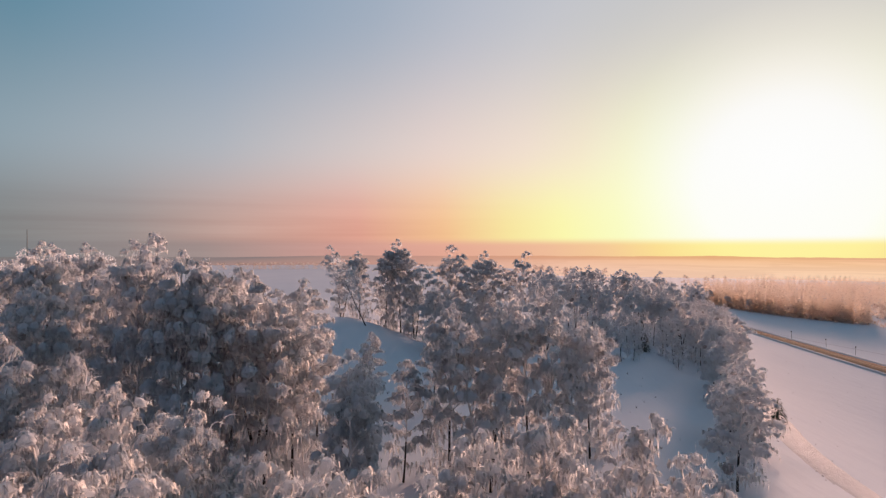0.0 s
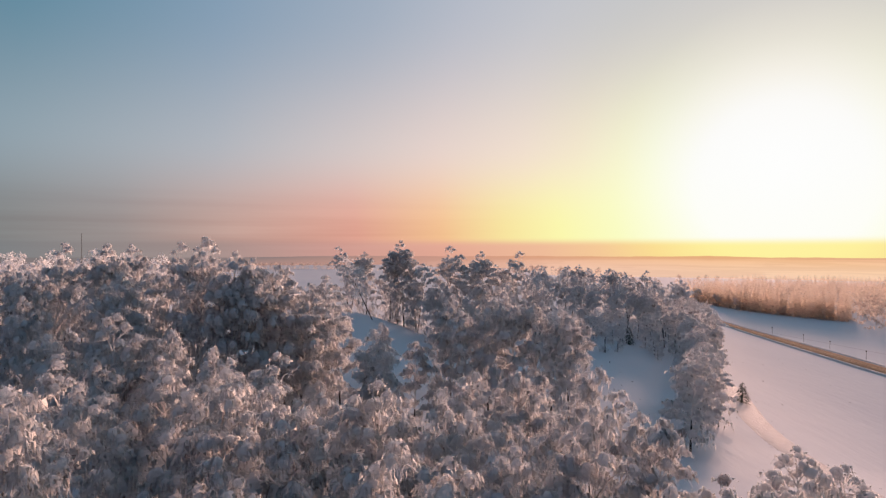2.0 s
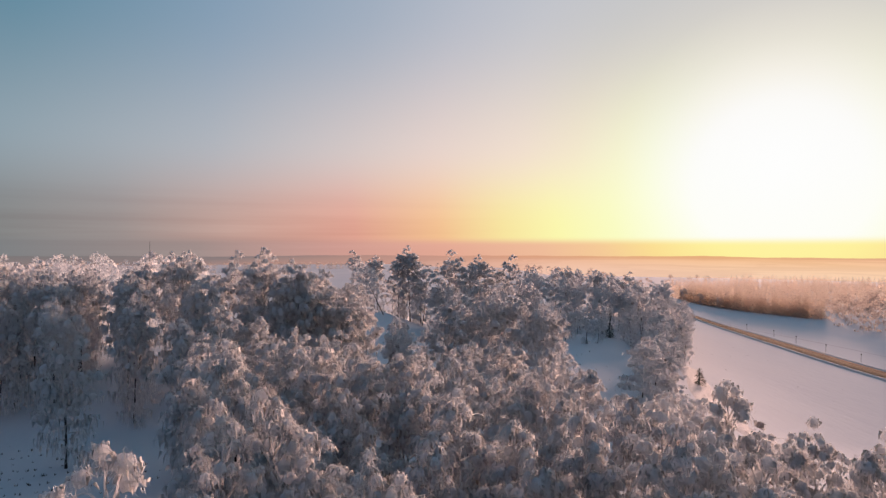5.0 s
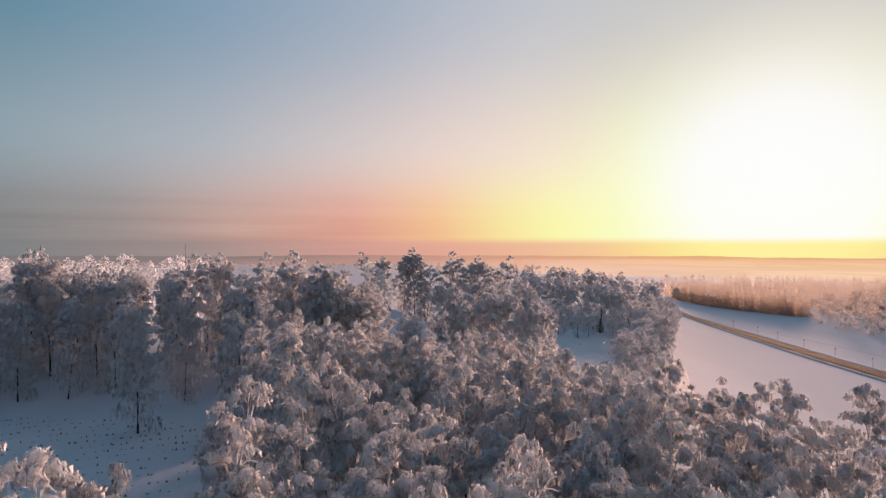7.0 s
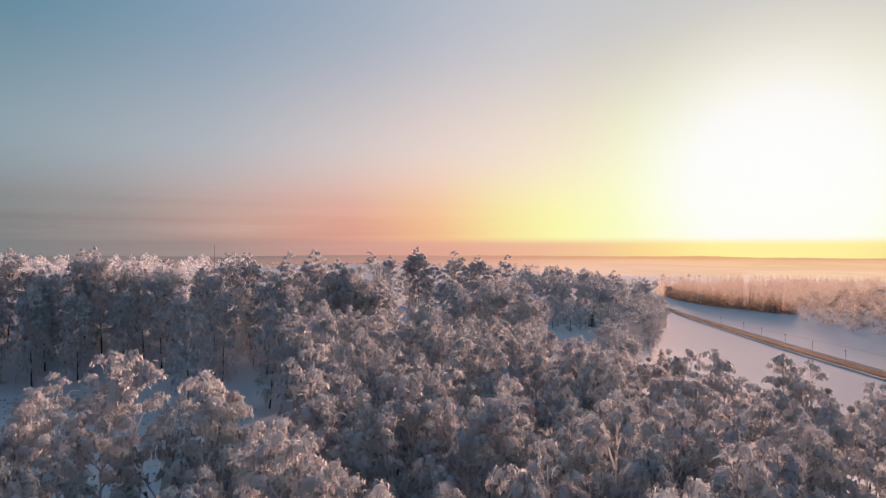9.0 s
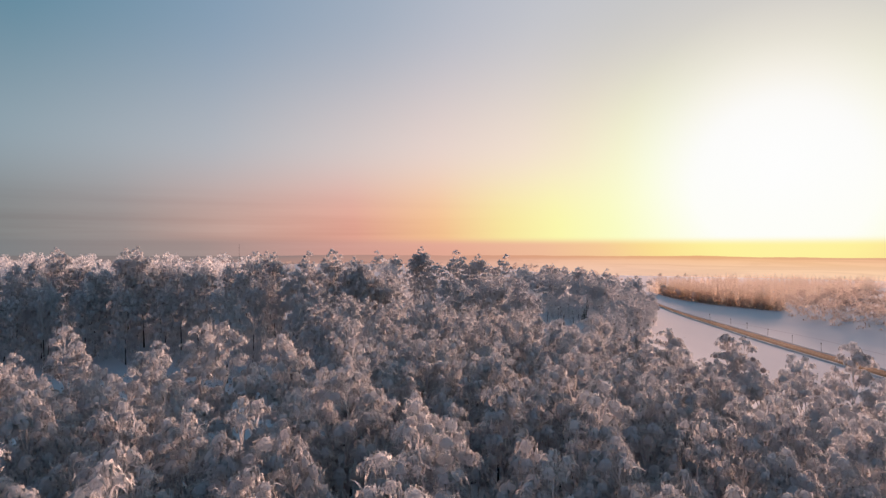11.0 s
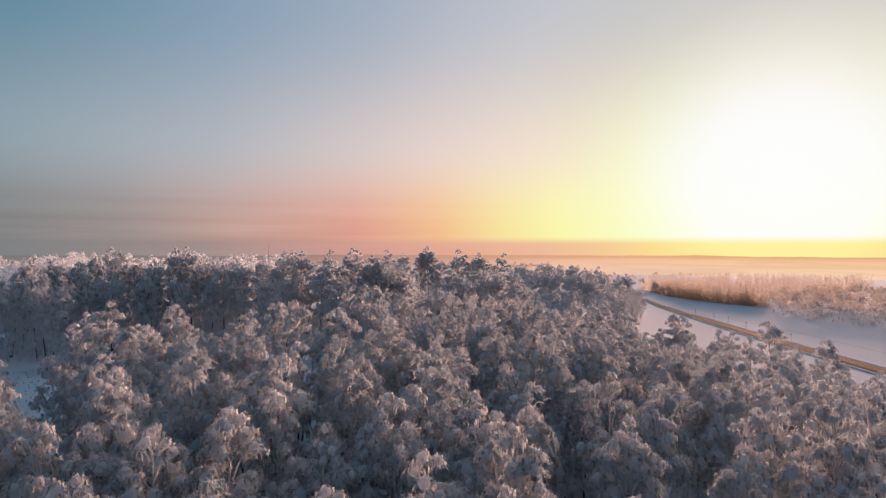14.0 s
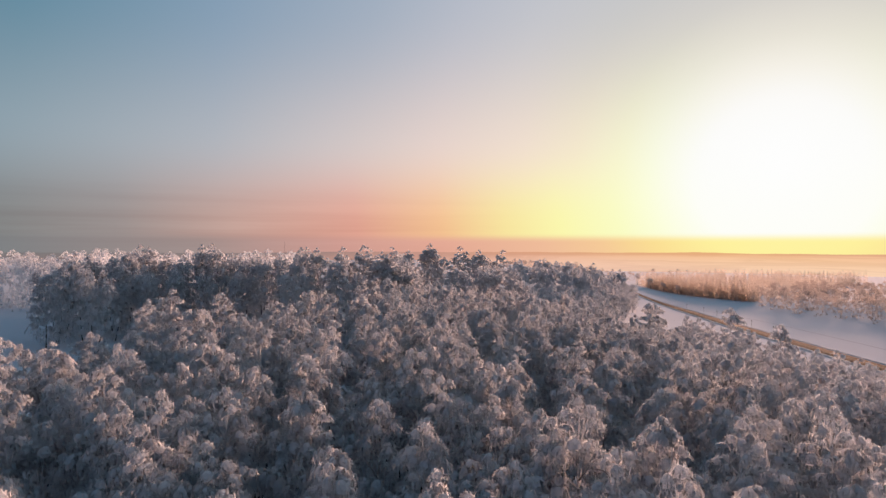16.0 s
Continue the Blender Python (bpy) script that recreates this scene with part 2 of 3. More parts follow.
def build_ground():
    xs, ys = axis(-120, 260, 2.5, 4200), axis(-110, 330, 2.5, 4200)
    verts = [(x, y, height(x, y)) for y in ys for x in xs]
    n = len(xs)
    faces = [(j * n + i, j * n + i + 1, (j + 1) * n + i + 1, (j + 1) * n + i) for j in range(len(ys) - 1) for i in range(n - 1)]
    tagged(mesh_object("ground", verts, faces, SNOW, smooth=True), "snow-covered ground falling to an open valley field", "ground", kind="structure")


build_ground()


# ---- trees ----
def rand(a, b):
    return random.uniform(a, b)


def tube(path, radii, sides=6):
    """Verts and faces of a bent tapering tube."""
    verts, faces = [], []
    for k, (p, r) in enumerate(zip(path, radii)):
        q = path[min(k + 1, len(path) - 1)] - path[max(k - 1, 0)]
        u = q.orthogonal().normalized()
        w = q.normalized().cross(u)
        for s in range(sides):
            a = 2 * math.pi * s / sides
            verts.append(p + u * (r * math.cos(a)) + w * (r * math.sin(a)))
    for k in range(len(path) - 1):
        for s in range(sides):
            faces.append((k * sides + s, k * sides + (s + 1) % sides, (k + 1) * sides + (s + 1) % sides, (k + 1) * sides + s))
    return verts, faces


def add(shape, more, join=None):
    """Join a tube to a shape; join names a vertex of the shape to which its root is fastened."""
    v, f = shape
    n = len(v)
    if join is not None:
        f.append((join, n, n + 1))
    v.extend(more[0])
    f.extend(tuple(i + n for i in face) for face in more[1])


def plume(crown, tip, out, radius, drop, count, width):
    """A frosted spray: fine strands that arch over a branch tip and hang as a fringe, shaded as one soft tuft."""
    v, f, nor = crown
    heart = tip + out * (radius * 0.2) - Vector((0, 0, drop * 0.45))
    if width < 0.075 and drop < 2.4 * radius:
        # the packed inner twigs
        base, sides, turn = len(v), 6, rand(0, 6.28)
        v.append(tip + Vector((0, 0, radius * 0.74)))
        nor.append(Vector((0, 0, 1)))
        for k, (wide, z, lean) in enumerate(((0.48, radius * 0.54, 0.12), (0.68, radius * 0.10, 0.24), (0.44, -drop * 0.30, 0.28))):
            for i in range(sides):
                a = turn + 2 * math.pi * (i + 0.5 * k) / sides
                r = radius * wide * rand(0.8, 1.15)
                v.append(tip + out * (radius * lean) + Vector((math.cos(a) * r, math.sin(a) * r, z + rand(-.16, .12) * radius)))
                nor.append((v[-1] - heart).normalized())
        for i in range(sides):
            j, a0 = (i + 1) % sides, base + 1
            f.append((base, a0 + i, a0 + j))
            for b0 in (a0 + sides, a0 + 2 * sides):
                f.append((b0 - sides + i, b0 + i, b0 + j, b0 - sides + j))
    for k in range(count):
        a, u = rand(0, 2 * math.pi), rand(0.02, 1.0) ** 0.42
        d = Vector((math.cos(a), math.sin(a), 0))
        lift = radius * 0.95 * (1 - u * u) - drop * 0.28 * u ** 3
        p0 = tip + out * (radius * 0.35 * u) + d * (radius * u * rand(0.75, 1.0)) + Vector((0, 0, lift))
        twist = rand(-.8, .8)
        e = Vector((d.x * math.cos(twist) - d.y * math.sin(twist), d.x * math.sin(twist) + d.y * math.cos(twist), 0))
        side = (Vector((-e.y, e.x, 0)) + Vector((rand(-.35, .35), rand(-.35, .35), rand(-.25, .25)))).normalized() * (width * rand(.6, 1.35))
        p2 = p0 + e * radius * rand(.15, .6) - Vector((0, 0, drop * rand(0.12, 0.62)))
        n = len(v)
        if k % 4 == 0:
            p1 = p0 + e * radius * rand(.2, .45) + Vector((0, 0, rand(.02, .2) * radius))
            v.extend((p0, p1 + side, p2, p1 - side))
            face = [n, n + 1, n + 2, n + 3]
        else:
            v.extend((p0 - side, p0 + side, p2))
            face = [n, n + 1, n + 2]
        soft = ((p0 + p2) * 0.5 - heart).normalized()
        if (v[n + 1] - v[n]).cross(v[n + 2] - v[n + 1]).dot(soft) < 0:
            face.reverse()
        f.append(tuple(face))
        jit = Vector((rand(-.07, .07), rand(-.07, .07), rand(-.07, .07)))
        for q in v[n:]:
            nor.append(((q - heart).normalized() + jit).normalized())


def spray(crown, path, radii):
    """A bare frosted shoot."""
    n = len(crown[0])
    v, f = tube(path, radii, 4)
    crown[0].extend(v)
    crown[1].extend(tuple(i + n for i in face) for face in f)
    for k, p in enumerate(v):
        crown[2].append((p - path[k // 4]).normalized() if radii[k // 4] > 0 else Vector((0, 0, 1)))


def bezier(a, b, c, n):
    return [a * (1 - t) ** 2 + b * (2 * t * (1 - t)) + c * t * t for t in (i / n for i in range(n + 1))]


def birch_shapes(seed, tall, wide, crown_low, limbs, strands, width, stems=1, weeping=1.0, puff=1.0, bare=3, heads=4):
    """Trunk with limbs, and frosted crown, of one birch: the top parts into uneven heads, the skirts hang low."""
    random.seed(seed)
    trunk, wood, crown, dark = ([], []), [], ([], [], []), set()
    unit = (0.21 + 0.020 * tall) * puff
    for s in range(stems):
        turn = rand(0, 6.28)
        lean = rand(0.02, 0.07) + (0.10 if stems > 1 else 0)
        h = tall * (1 if s == 0 else rand(0.80, 0.95))
        base = Vector((rand(-.25, .25), rand(-.25, .25), 0)) * (1 if stems > 1 else 0) + Vector((0, 0, -0.3))
        top = base + Vector((math.cos(turn) * lean * h, math.sin(turn) * lean * h, h * 0.95))
        mid = (base + top) / 2 + Vector((rand(-1, 1), rand(-1, 1), 0)) * 0.04 * h
        line = bezier(base, mid, top, 8)
        r0 = 0.0068 * h
        root, first = len(trunk[0]), len(trunk[1]) + (1 if s else 0)
        dark.update(range(first, first + 7 * bare))
        add(trunk, tube(line, [r0 * (1.25 if k == 0 else 1) * (1 - 0.9 * k / 8) + 0.012 for k in range(9)], 7), 0 if s else None)
        n = max(6, int(limbs / stems))
        for i in range(n):
            u = (i + rand(0.1, 0.9)) / n
            at = crown_low + (0.93 - crown_low) * u
            k = min(int(at * 8), 7)
            p = line[k].lerp(line[k + 1], at * 8 - k)
            az = i * 2.4 + rand(-.5, .5)
            v = (at - crown_low) / (1 - crown_low)
            prof = min(1.0, 0.72 + 0.9 * v) if v < 0.3 else 1.0 - 0.72 * ((v - 0.3) / 0.7) ** 1.7
            reach = wide * prof * rand(0.66, 1.12) * (0.82 if stems > 1 else 1)
            out = Vector((math.cos(az), math.sin(az), 0))
            rise = (reach * rand(0.45, 0.95) + h * 0.07 * rand(0.2, 1.2)) * min(1.0, 2.5 * v - 0.25)
            end = p + out * reach + Vector((0, 0, rise))
            end.z = min(end.z, h * (rand(0.88, 1.0) - 0.26 * (reach / wide) ** 1.5))
            bow = p + out * reach * 0.62 + Vector((0, 0, (end.z - p.z) * 1.08 + 0.15))
            arc = bezier(p, bow, end, 3)
            wood.append((tube(arc, [0.0035 * h * (1 - 0.8 * j / 3) + 0.012 for j in range(4)], 3), root + k * 7))
            steps = max(2, int(reach / (unit * 1.15)) + 1)
            for j in range(steps):
                t = 1 - j * 0.80 / steps
                q = arc[0] * (1 - t) ** 2 + bow * (2 * t * (1 - t)) + end * t * t
                big = unit * rand(0.78, 1.25) * (1.22 - 0.35 * v)
                swing = Vector((-out.y, out.x, 0)) * rand(-1, 1) + Vector((0, 0, rand(-.5, .35)))
                low = 1 - v
                plume(crown, q + swing * (big * (0.2 if j == 0 else 1.15)), out * (1.0 if j == 0 else 0.45), big,
                      big * rand(0.9, 1.5) * weeping * (0.8 + 1.8 * low * low),
                      int(strands * rand(0.85, 1.15) * (1 if v > 0.4 else 0.42)), width * (1 if v > 0.4 else 1.5))
        # several heads stand up at uneven heights and curl over
        for g in range(heads):
            a, far = rand(0, 6.28), (0.0 if g == 0 else rand(0.2, 0.62)) * wide
            tip = line[6] + Vector((math.cos(a) * far, math.sin(a) * far, 0))
            tip.z = h * (rand(0.99, 1.02) if g == 0 else rand(0.86, 0.99) - 0.10 * (far / wide))
            if g == 0:
                tip.x, tip.y = top.x, top.y
            for j in range(4):
                b = a + j * 2.1
                d = Vector((math.cos(b), math.sin(b), 0))
                spread = unit * (0.15 if j == 0 else rand(0.75, 1.15))
                plume(crown, tip + d * spread - Vector((0, 0, unit * (0.7 if j == 0 else rand(1.1, 2.6)))), d * 0.7, unit * rand(.62, .95),
                      unit * rand(0.8, 1.4) * weeping, int(strands * 1.15), width)
        for _ in range(2 + seed % 3 * 2):
            a = rand(0, 6.28)
            d = Vector((math.cos(a), math.sin(a), 0))
            o = top + d * rand(0, .3) * wide - Vector((0, 0, rand(.2, .9)))
            up = rand(.5, 1.3)
            c = bezier(o, o + d * .1 + Vector((0, 0, up)), o + d * rand(.3, .9) + Vector((0, 0, up * rand(.2, .75))), 5)
            spray(crown, c, [.03, .036, .034, .03, .024, .01])
    for limb, join in wood:
        add(trunk, limb, join)
    return trunk, crown, dark


def birch(shapes, label, group, name, frost=None):
    root = new(name)
    tagged(root, label, "tree", group)
    mesh_object("trunk", *shapes[0], BARK, root, True, None, (FROST_THIN, shapes[2]))
    v, f, n = shapes[1]
    mesh_object("crown", v, f, frost or FROST, root, True, n)
    return root


def plant(root, first, x, y, size, turn, spread=1.0):
    """The model itself on its first use, then copies of it."""
    m = Matrix.Translation((x, y, height(x, y))) @ Matrix.Rotation(turn, 4, "Z") @ Matrix.Diagonal((size * spread, size * spread, size, 1))
    if first:
        root.matrix_basis = m
        return root
    keep = root.scale.copy()
    root.scale = (1, 1, 1)
    ob = copy_thing(root, m)
    root.scale = keep
    return ob


class Stock:
    """Tree models that are used in turn."""
    def __init__(self, models):
        self.models, self.used = models, set()
        self.k = 0

    def put(self, x, y, top, tall_of, turn=None, spread=1.0, which=None):
        i = self.k % len(self.models) if which is None else which
        self.k += 1
        root, tall = self.models[i]
        size = 1.01 * (top - height(x, y)) / tall if top is not None else tall_of / tall
        plant(root, i not in self.used, x, y, size, random.uniform(0, 6.28) if turn is None else turn, spread)
        self.used.add(i)


YOUNG_LABEL = "young birch with drooping branches thickly coated in hoarfrost"
SLOPE_LABEL = "frosted birch at the edge of the stand above the valley"
OLD_LABEL = "tall old birch, dark trunk and hanging twigs white with hoarfrost"
young = Stock([(birch(birch_shapes(10 + i, 14.0, w, low, n, 86, 0.0165, stems, wp), YOUNG_LABEL, "young birches of the dense stand", "young_birch"), 14.0)
               for i, (w, low, n, stems, wp) in enumerate([(2.4, 0.14, 22, 1, 1.0), (2.1, 0.12, 22, 1, 1.15), (2.6, 0.14, 23, 2, 1.0),
                                                           (2.2, 0.16, 21, 1, 0.9), (2.5, 0.12, 23, 2, 1.1), (2.0, 0.14, 22, 1, 1.05),
                                                           (2.3, 0.14, 22, 1, 1.0), (2.7, 0.16, 23, 1, 0.95)])])
slope = Stock([(birch(birch_shapes(20 + i, 14.0, w, 0.06, 21, 34, 0.028, stems, 1.0, 1.15), SLOPE_LABEL, "birches on the valley slope", "slope_birch"), 14.0)
               for i, (w, stems) in enumerate([(2.5, 1), (2.3, 1), (2.7, 2), (2.4, 1)])])
old = Stock([(birch(birch_shapes(40 + i, 19.0, w, low, n, 46, 0.026, stems, wp * 1.1, 1.0, 3, 5), OLD_LABEL, "old birches of the grove", "old_birch"), 19.0)
             for i, (w, low, n, stems, wp) in enumerate([(3.3, 0.12, 42, 1, 1.0), (3.2, 0.06, 44, 1, 1.15), (3.8, 0.08, 44, 2, 1.0), (3.2, 0.14, 40, 1, 1.1)])])
distant = Stock([(birch(birch_shapes(50 + i, 15.0, w, 0.05, 22, 18, 0.07, stems, 1.1, 1.4), "frosted birch in the far edge of the grove", "birches at the far edge", "edge_birch"), 15.0)
                 for i, (w, stems) in enumerate([(3.2, 1), (3.6, 2), (3.0, 1)])])
random.seed(5)
taken = []


def free(x, y, gap):
    return all((x - a) ** 2 + (y - b) ** 2 > (gap * 0.5 + g * 0.5) ** 2 for a, b, g in taken)


# trees that stand out singly: x, y, height of the top above the camera's zero
STAND = [(-11.6, 27.8, 9.1), (6.4, 34, 7.1), (12.7, 41, 4.0), (1.1, 22.9, 8.9), (-22.4, 35.6, 10.0), (-16.3, 10.2, 11.4), (-24, 32.3, 11.2), (-11.9, 17.6, 10.2),
         (-7.6, 16, 9.7), (10.5, 19.5, 7.4), (1.6, 8.9, 8.7), (-1.7, 9.4, 9.2), (-8.3, 2, 10.0), (-27.4, 29, 10.5), (-13.9, -9.1, 10.4), (-5.5, -15.2, 9.8),
         (-7.4, -19.9, 8.8), (4.7, 26.4, 8.7), (6.3, -21.6, 10.1), (14.3, 11.8, 7.1), (17.4, -1.2, 8.6), (23.4, 1.4, 8.2), (21.3, -8.3, 7.1), (14.3, -14.6, 7.1),
         (1, -19.6, 9.3), (33, 5, 7.2), (-14.5, 24.5, 9.6)]
STAND_B = [(-25.7, -17.2, 10.8), (-21.3, -21.3, 11.1), (-16.8, -22.9, 10.9), (-38.4, -15.2, 10.2), (-39.3, -20, 8.2), (-10.2, -30.8, 10.3), (0.5, -32.5, 9.0), (2.5, -37.9, 10.4),
           (9.7, -29.8, 9.0), (14.4, -29, 8.1), (19.8, -27.7, 7.2), (-14.6, -40.3, 9.9), (-4, -42.4, 10.2), (-5.6, -48.8, 9.9), (-18.2, -43.2, 9.3), (-18.9, -48.8, 9.4),
           (-15.3, -49.5, 9.9), (-11.4, -49, 8.7), (44.3, -0.3, 6.8), (31.6, -1.1, 7.3), (-42.8, -24.5, 11.3), (-47, -21, 8.6), (-36, -32.9, 10.0), (-24.6, -43.8, 10.1)]
STAND_C = [(-7.3, -56.5, 9.2), (-4, -60, 8.7), (-15.2, -61.1, 9.7), (-18.7, -61.2, 8.7), (-22.8, -59.2, 9.1), (5.5, -58, 8.0), (9, -53.7, 7.7), (14, -48.2, 8.0),
           (20.4, -41.8, 7.2), (20, -50.6, 6.0), (52.8, -1, 4.1), (-27.2, -66, 9.4), (-30.5, -64, 8.4), (-30.5, -57.3, 9.1), (-1.6, -62.6, 8.3), (5.3, -65.5, 7.1),
           (0.5, -67.7, 7.2), (8.8, -66.6, 5.5), (-7, -71.8, 8.0), (-18.3, -67.8, 8.7), (-20.7, -75.8, 8.4), (-17.1, -74.6, 7.5), (-10.4, -77.5, 7.7), (-3.2, -73.9, 7.3),
           (-39.4, -46.1, 7.1), (-42.8, -47.7, 8.3), (-45, -37, 7.9)]
GROVE = [(-9.2, 131, 18.2), (-6.0, 129, 15.6), (-12.5, 130, 15.8), (-22.5, 133, 16.6), (-18, 130, 15.6), (5.0, 141, 16.6), (11, 146, 15.6), (16.5, 143, 15.2), (1, 148, 14.6),
         (-46.5, 78, 16.9), (-29.2, 55, 17.1), (-22, 48, 15.8), (-25.9, 50.5, 16.7), (-39.5, 59.5, 16.8), (-46, 58, 16.5), (-19.6, 47.8, 15.1),
         (-40, 31.5, 12.1), (-51, 47, 14.6), (-57, 62.4, 15.4), (-33, 47, 13.5), (-64.4, 52.5, 17.7), (-68.4, 54, 17.6), (-78.3, 21.4, 12.4), (-86, 30, 14.5),
         (43, 178, 11.3), (68.4, 196, 8.5), (55, 182, 9.4), (62, 188, 8.2)]
CORNER = [(24, 12, 4.4), (26, 8.5, 3.4), (18, 14.5, 5.6), (16.5, 18.5, 5.0), (29.5, 5.0, 3.8), (21, 11, 5.6)]
SLOPE_FOOT = [(-18.5, 51, 14.2), (-15.3, 51.3, 12.3), (-15.8, 67, 12.5), (-13.5, 53.5, 10.0), (-18, 57.3, 13.4), (-12.2, 57.9, 9.9), (-8.2, 46.5, 7.6),
              (-3.6, 54.3, 6.2), (-1.4, 77.7, 5.3), (21, 23, 4.7), (20.8, 19.5, 4.8), (11.7, 13.6, 6.4), (10.7, 0.8, 9.1), (17.2, 42.3, 0.4), (-22.5, 58.5, 13.9), (-14.6, 60.5, 11.4), (-20.5, 64, 13.0), (-24, 68, 13.0), (-10, 80, 5.0)]
MIDDLE = [(0.6, 56.5, 11.0), (4.0, 52.8, 12.1), (8.2, 57, 11.3), (11.8, 60, 11.4), (15.6, 63.5, 8.4), (6, 63, 11.0), (17.8, 69, 7.3), (-6.9, 44.6, 8.7),
          (-2, 117, 9.0), (3, 112, 8.0), (8, 120, 9.5), (22, 128, 9.5),
          (28.5, 58, 4.4), (31.5, 63.5, 3.2), (34.8, 70, 2.8), (37.2, 77.5, 1.8), (35.5, 74, 0.8), (38.5, 72.5, -0.2), (41, 80, 0.4), (43, 88, 1.2), (46, 98, 2.4), (51, 110, 3.6), (56.5, 120, 4.2)]

for k, (x, y, top) in enumerate(STAND + STAND_B + STAND_C):
    young.put(x, y, top, 0, spread=1.06)
    taken.append((x, y, 3.9))
for k, (x, y, top) in enumerate(GROVE):
    old.put(x, y, top, 0, spread=1.15 if y > 110 else 1.0, which=1 + k % 2 if y > 110 else None)
    taken.append((x, y, 7))
for k, (x, y, top) in enumerate(MIDDLE):
    if x > 25:
        slope.put(x, y, top, 0, spread=1.45)
    else:
        old.put(x, y, top, 0, spread=1.1, which=1 + k % 2)
    taken.append((x, y, 4.5))
for k, (x, y, top) in enumerate(SLOPE_FOOT + CORNER):
    (slope if x > 5 else young).put(x, y, top, 0, spread=1.2)
    taken.append((x, y, 4.2))


leaner = birch(birch_shapes(47, 15.5, 2.8, 0.45, 22, 12, 0.08, 1, 1.2, 1.0, 5), "birch leaning far over with a bare dark trunk", "old birches of the grove", "leaning_birch")
leaner.matrix_basis = Matrix.Translation((-15.4, 119, height(-15.4, 119))) @ Matrix.Rotation(radians(-24), 4, "Y")
taken.append((-15.4, 119, 5))


def inside(x, y, poly):
    hit = False
    for (ax, ay), (bx, by) in zip(poly, poly[1:] + poly[:1]):
        if (ay > y) != (by > y) and x < (bx - ax) * (y - ay) / (by - ay) + ax:
            hit = not hit
    return hit


YOUNG_AREA = [(-22, -90), (-46, -66), (-48, -40), (-40, -30), (-50, -18), (-36, -13), (-28, -14.5), (-22, -17.5), (-13, -20), (-11.5, -13), (-12.5, -5), (-17, 4), (-19, 8), (-27, 31), (-14, 32), (-5, 24), (3, 27), (9, 31), (14, 20),
              (24, 0), (22, -40), (14, -90)]
RIGHT_AREA = [(16, 8), (25, 3), (31, 3), (47, 3), (60, -6), (66, -30), (52, -50), (38, -62), (20, -90), (14, -90), (22, -40), (24, 0)]
OLD_AREA = [(-90, 22), (-86, 34), (-66, 44), (-45, 45), (-33, 44), (-22, 47), (-24, 58), (-34, 70), (-60, 76), (-96, 70), (-100, 45)]
OLD_BACK = [(-165, 84), (-104, 66), (-60, 76), (-45, 76), (-60, 118), (-84, 150), (-140, 140)]
FAR_EDGE = [(30, 148), (44, 140), (56, 140), (62, 152), (76, 176), (92, 215), (60, 230), (28, 190)]


def fill(stock, poly, gap, lo, hi, tries, limit):
    x0, x1 = min(p[0] for p in poly), max(p[0] for p in poly)
    y0, y1 = min(p[1] for p in poly), max(p[1] for p in poly)
    n = 0
    for _ in range(tries):
        x, y = rand(x0, x1), rand(y0, y1)
        g = gap * rand(0.85, 1.2)
        if n < limit and inside(x, y, poly) and free(x, y, g):
            stock.put(x, y, None, rand(lo, hi), spread=rand(0.9, 1.12))
            taken.append((x, y, g))
            n += 1
    return n


GLADE = [(-13, 128), (22, 126), (32, 138), (20, 160), (-16, 150)]
THICKET = [(30, 122), (38, 118), (48, 122), (56, 138), (44, 146), (32, 136)]
EDGE_ROW = [(30, 62), (34, 62), (40, 76), (56, 112), (70, 146), (62, 146), (52, 118), (42, 92), (33, 74)]
fill(young, YOUNG_AREA, 4.0, 12.4, 15.0, 14000, 205)
fill(slope, RIGHT_AREA, 4.1, 11.2, 13.5, 6000, 120)
fill(old, OLD_AREA, 5.6, 15.0, 19.5, 3000, 66)
fill(distant, FAR_EDGE, 5.2, 13.0, 17.0, 900, 45)
for x, y, tall in ((146, 328, 8.0), (152, 319, 7.0), (139.5, 337, 8.5), (158, 309, 6.5)):
    distant.put(x, y, None, tall, spread=1.4)
fill(distant, GLADE, 6.0, 9.5, 14.0, 400, 14)
fill(slope, THICKET, 5.0, 6.5, 11.0, 300, 12)
SHADE_BELT = [(53, 118), (60, 118), (78, 160), (94, 198), (84, 202), (64, 160)]
fill(slope, SHADE_BELT, 3.8, 10.0, 13.0, 2500, 44)
fill(slope, EDGE_ROW, 3.6, 8.0, 12.5, 900, 30)


# ---- valley: road, posts, far woods, skyline ----
ROAD_LINE = [(40, 350), (72, 318), (94, 291), (110, 263), (118, 236), (121.5, 209), (121.5, 180), (120.5, 150), (120, 110), (119, 60), (117, 0), (114, -80)]


def spline(points, n):
    out = []
    p = [Vector((*q, 0)) for q in points]
    for i in range(len(p) - 1):
        a, b, c, d = p[max(i - 1, 0)], p[i], p[i + 1], p[min(i + 2, len(p) - 1)]
        for k in range(n):
            t = k / n
            out.append(0.5 * ((2 * b) + (c - a) * t + (2 * a - 5 * b + 4 * c - d) * t * t + (3 * b - a - 3 * c + d) * t ** 3))
    return out + [p[-1]]


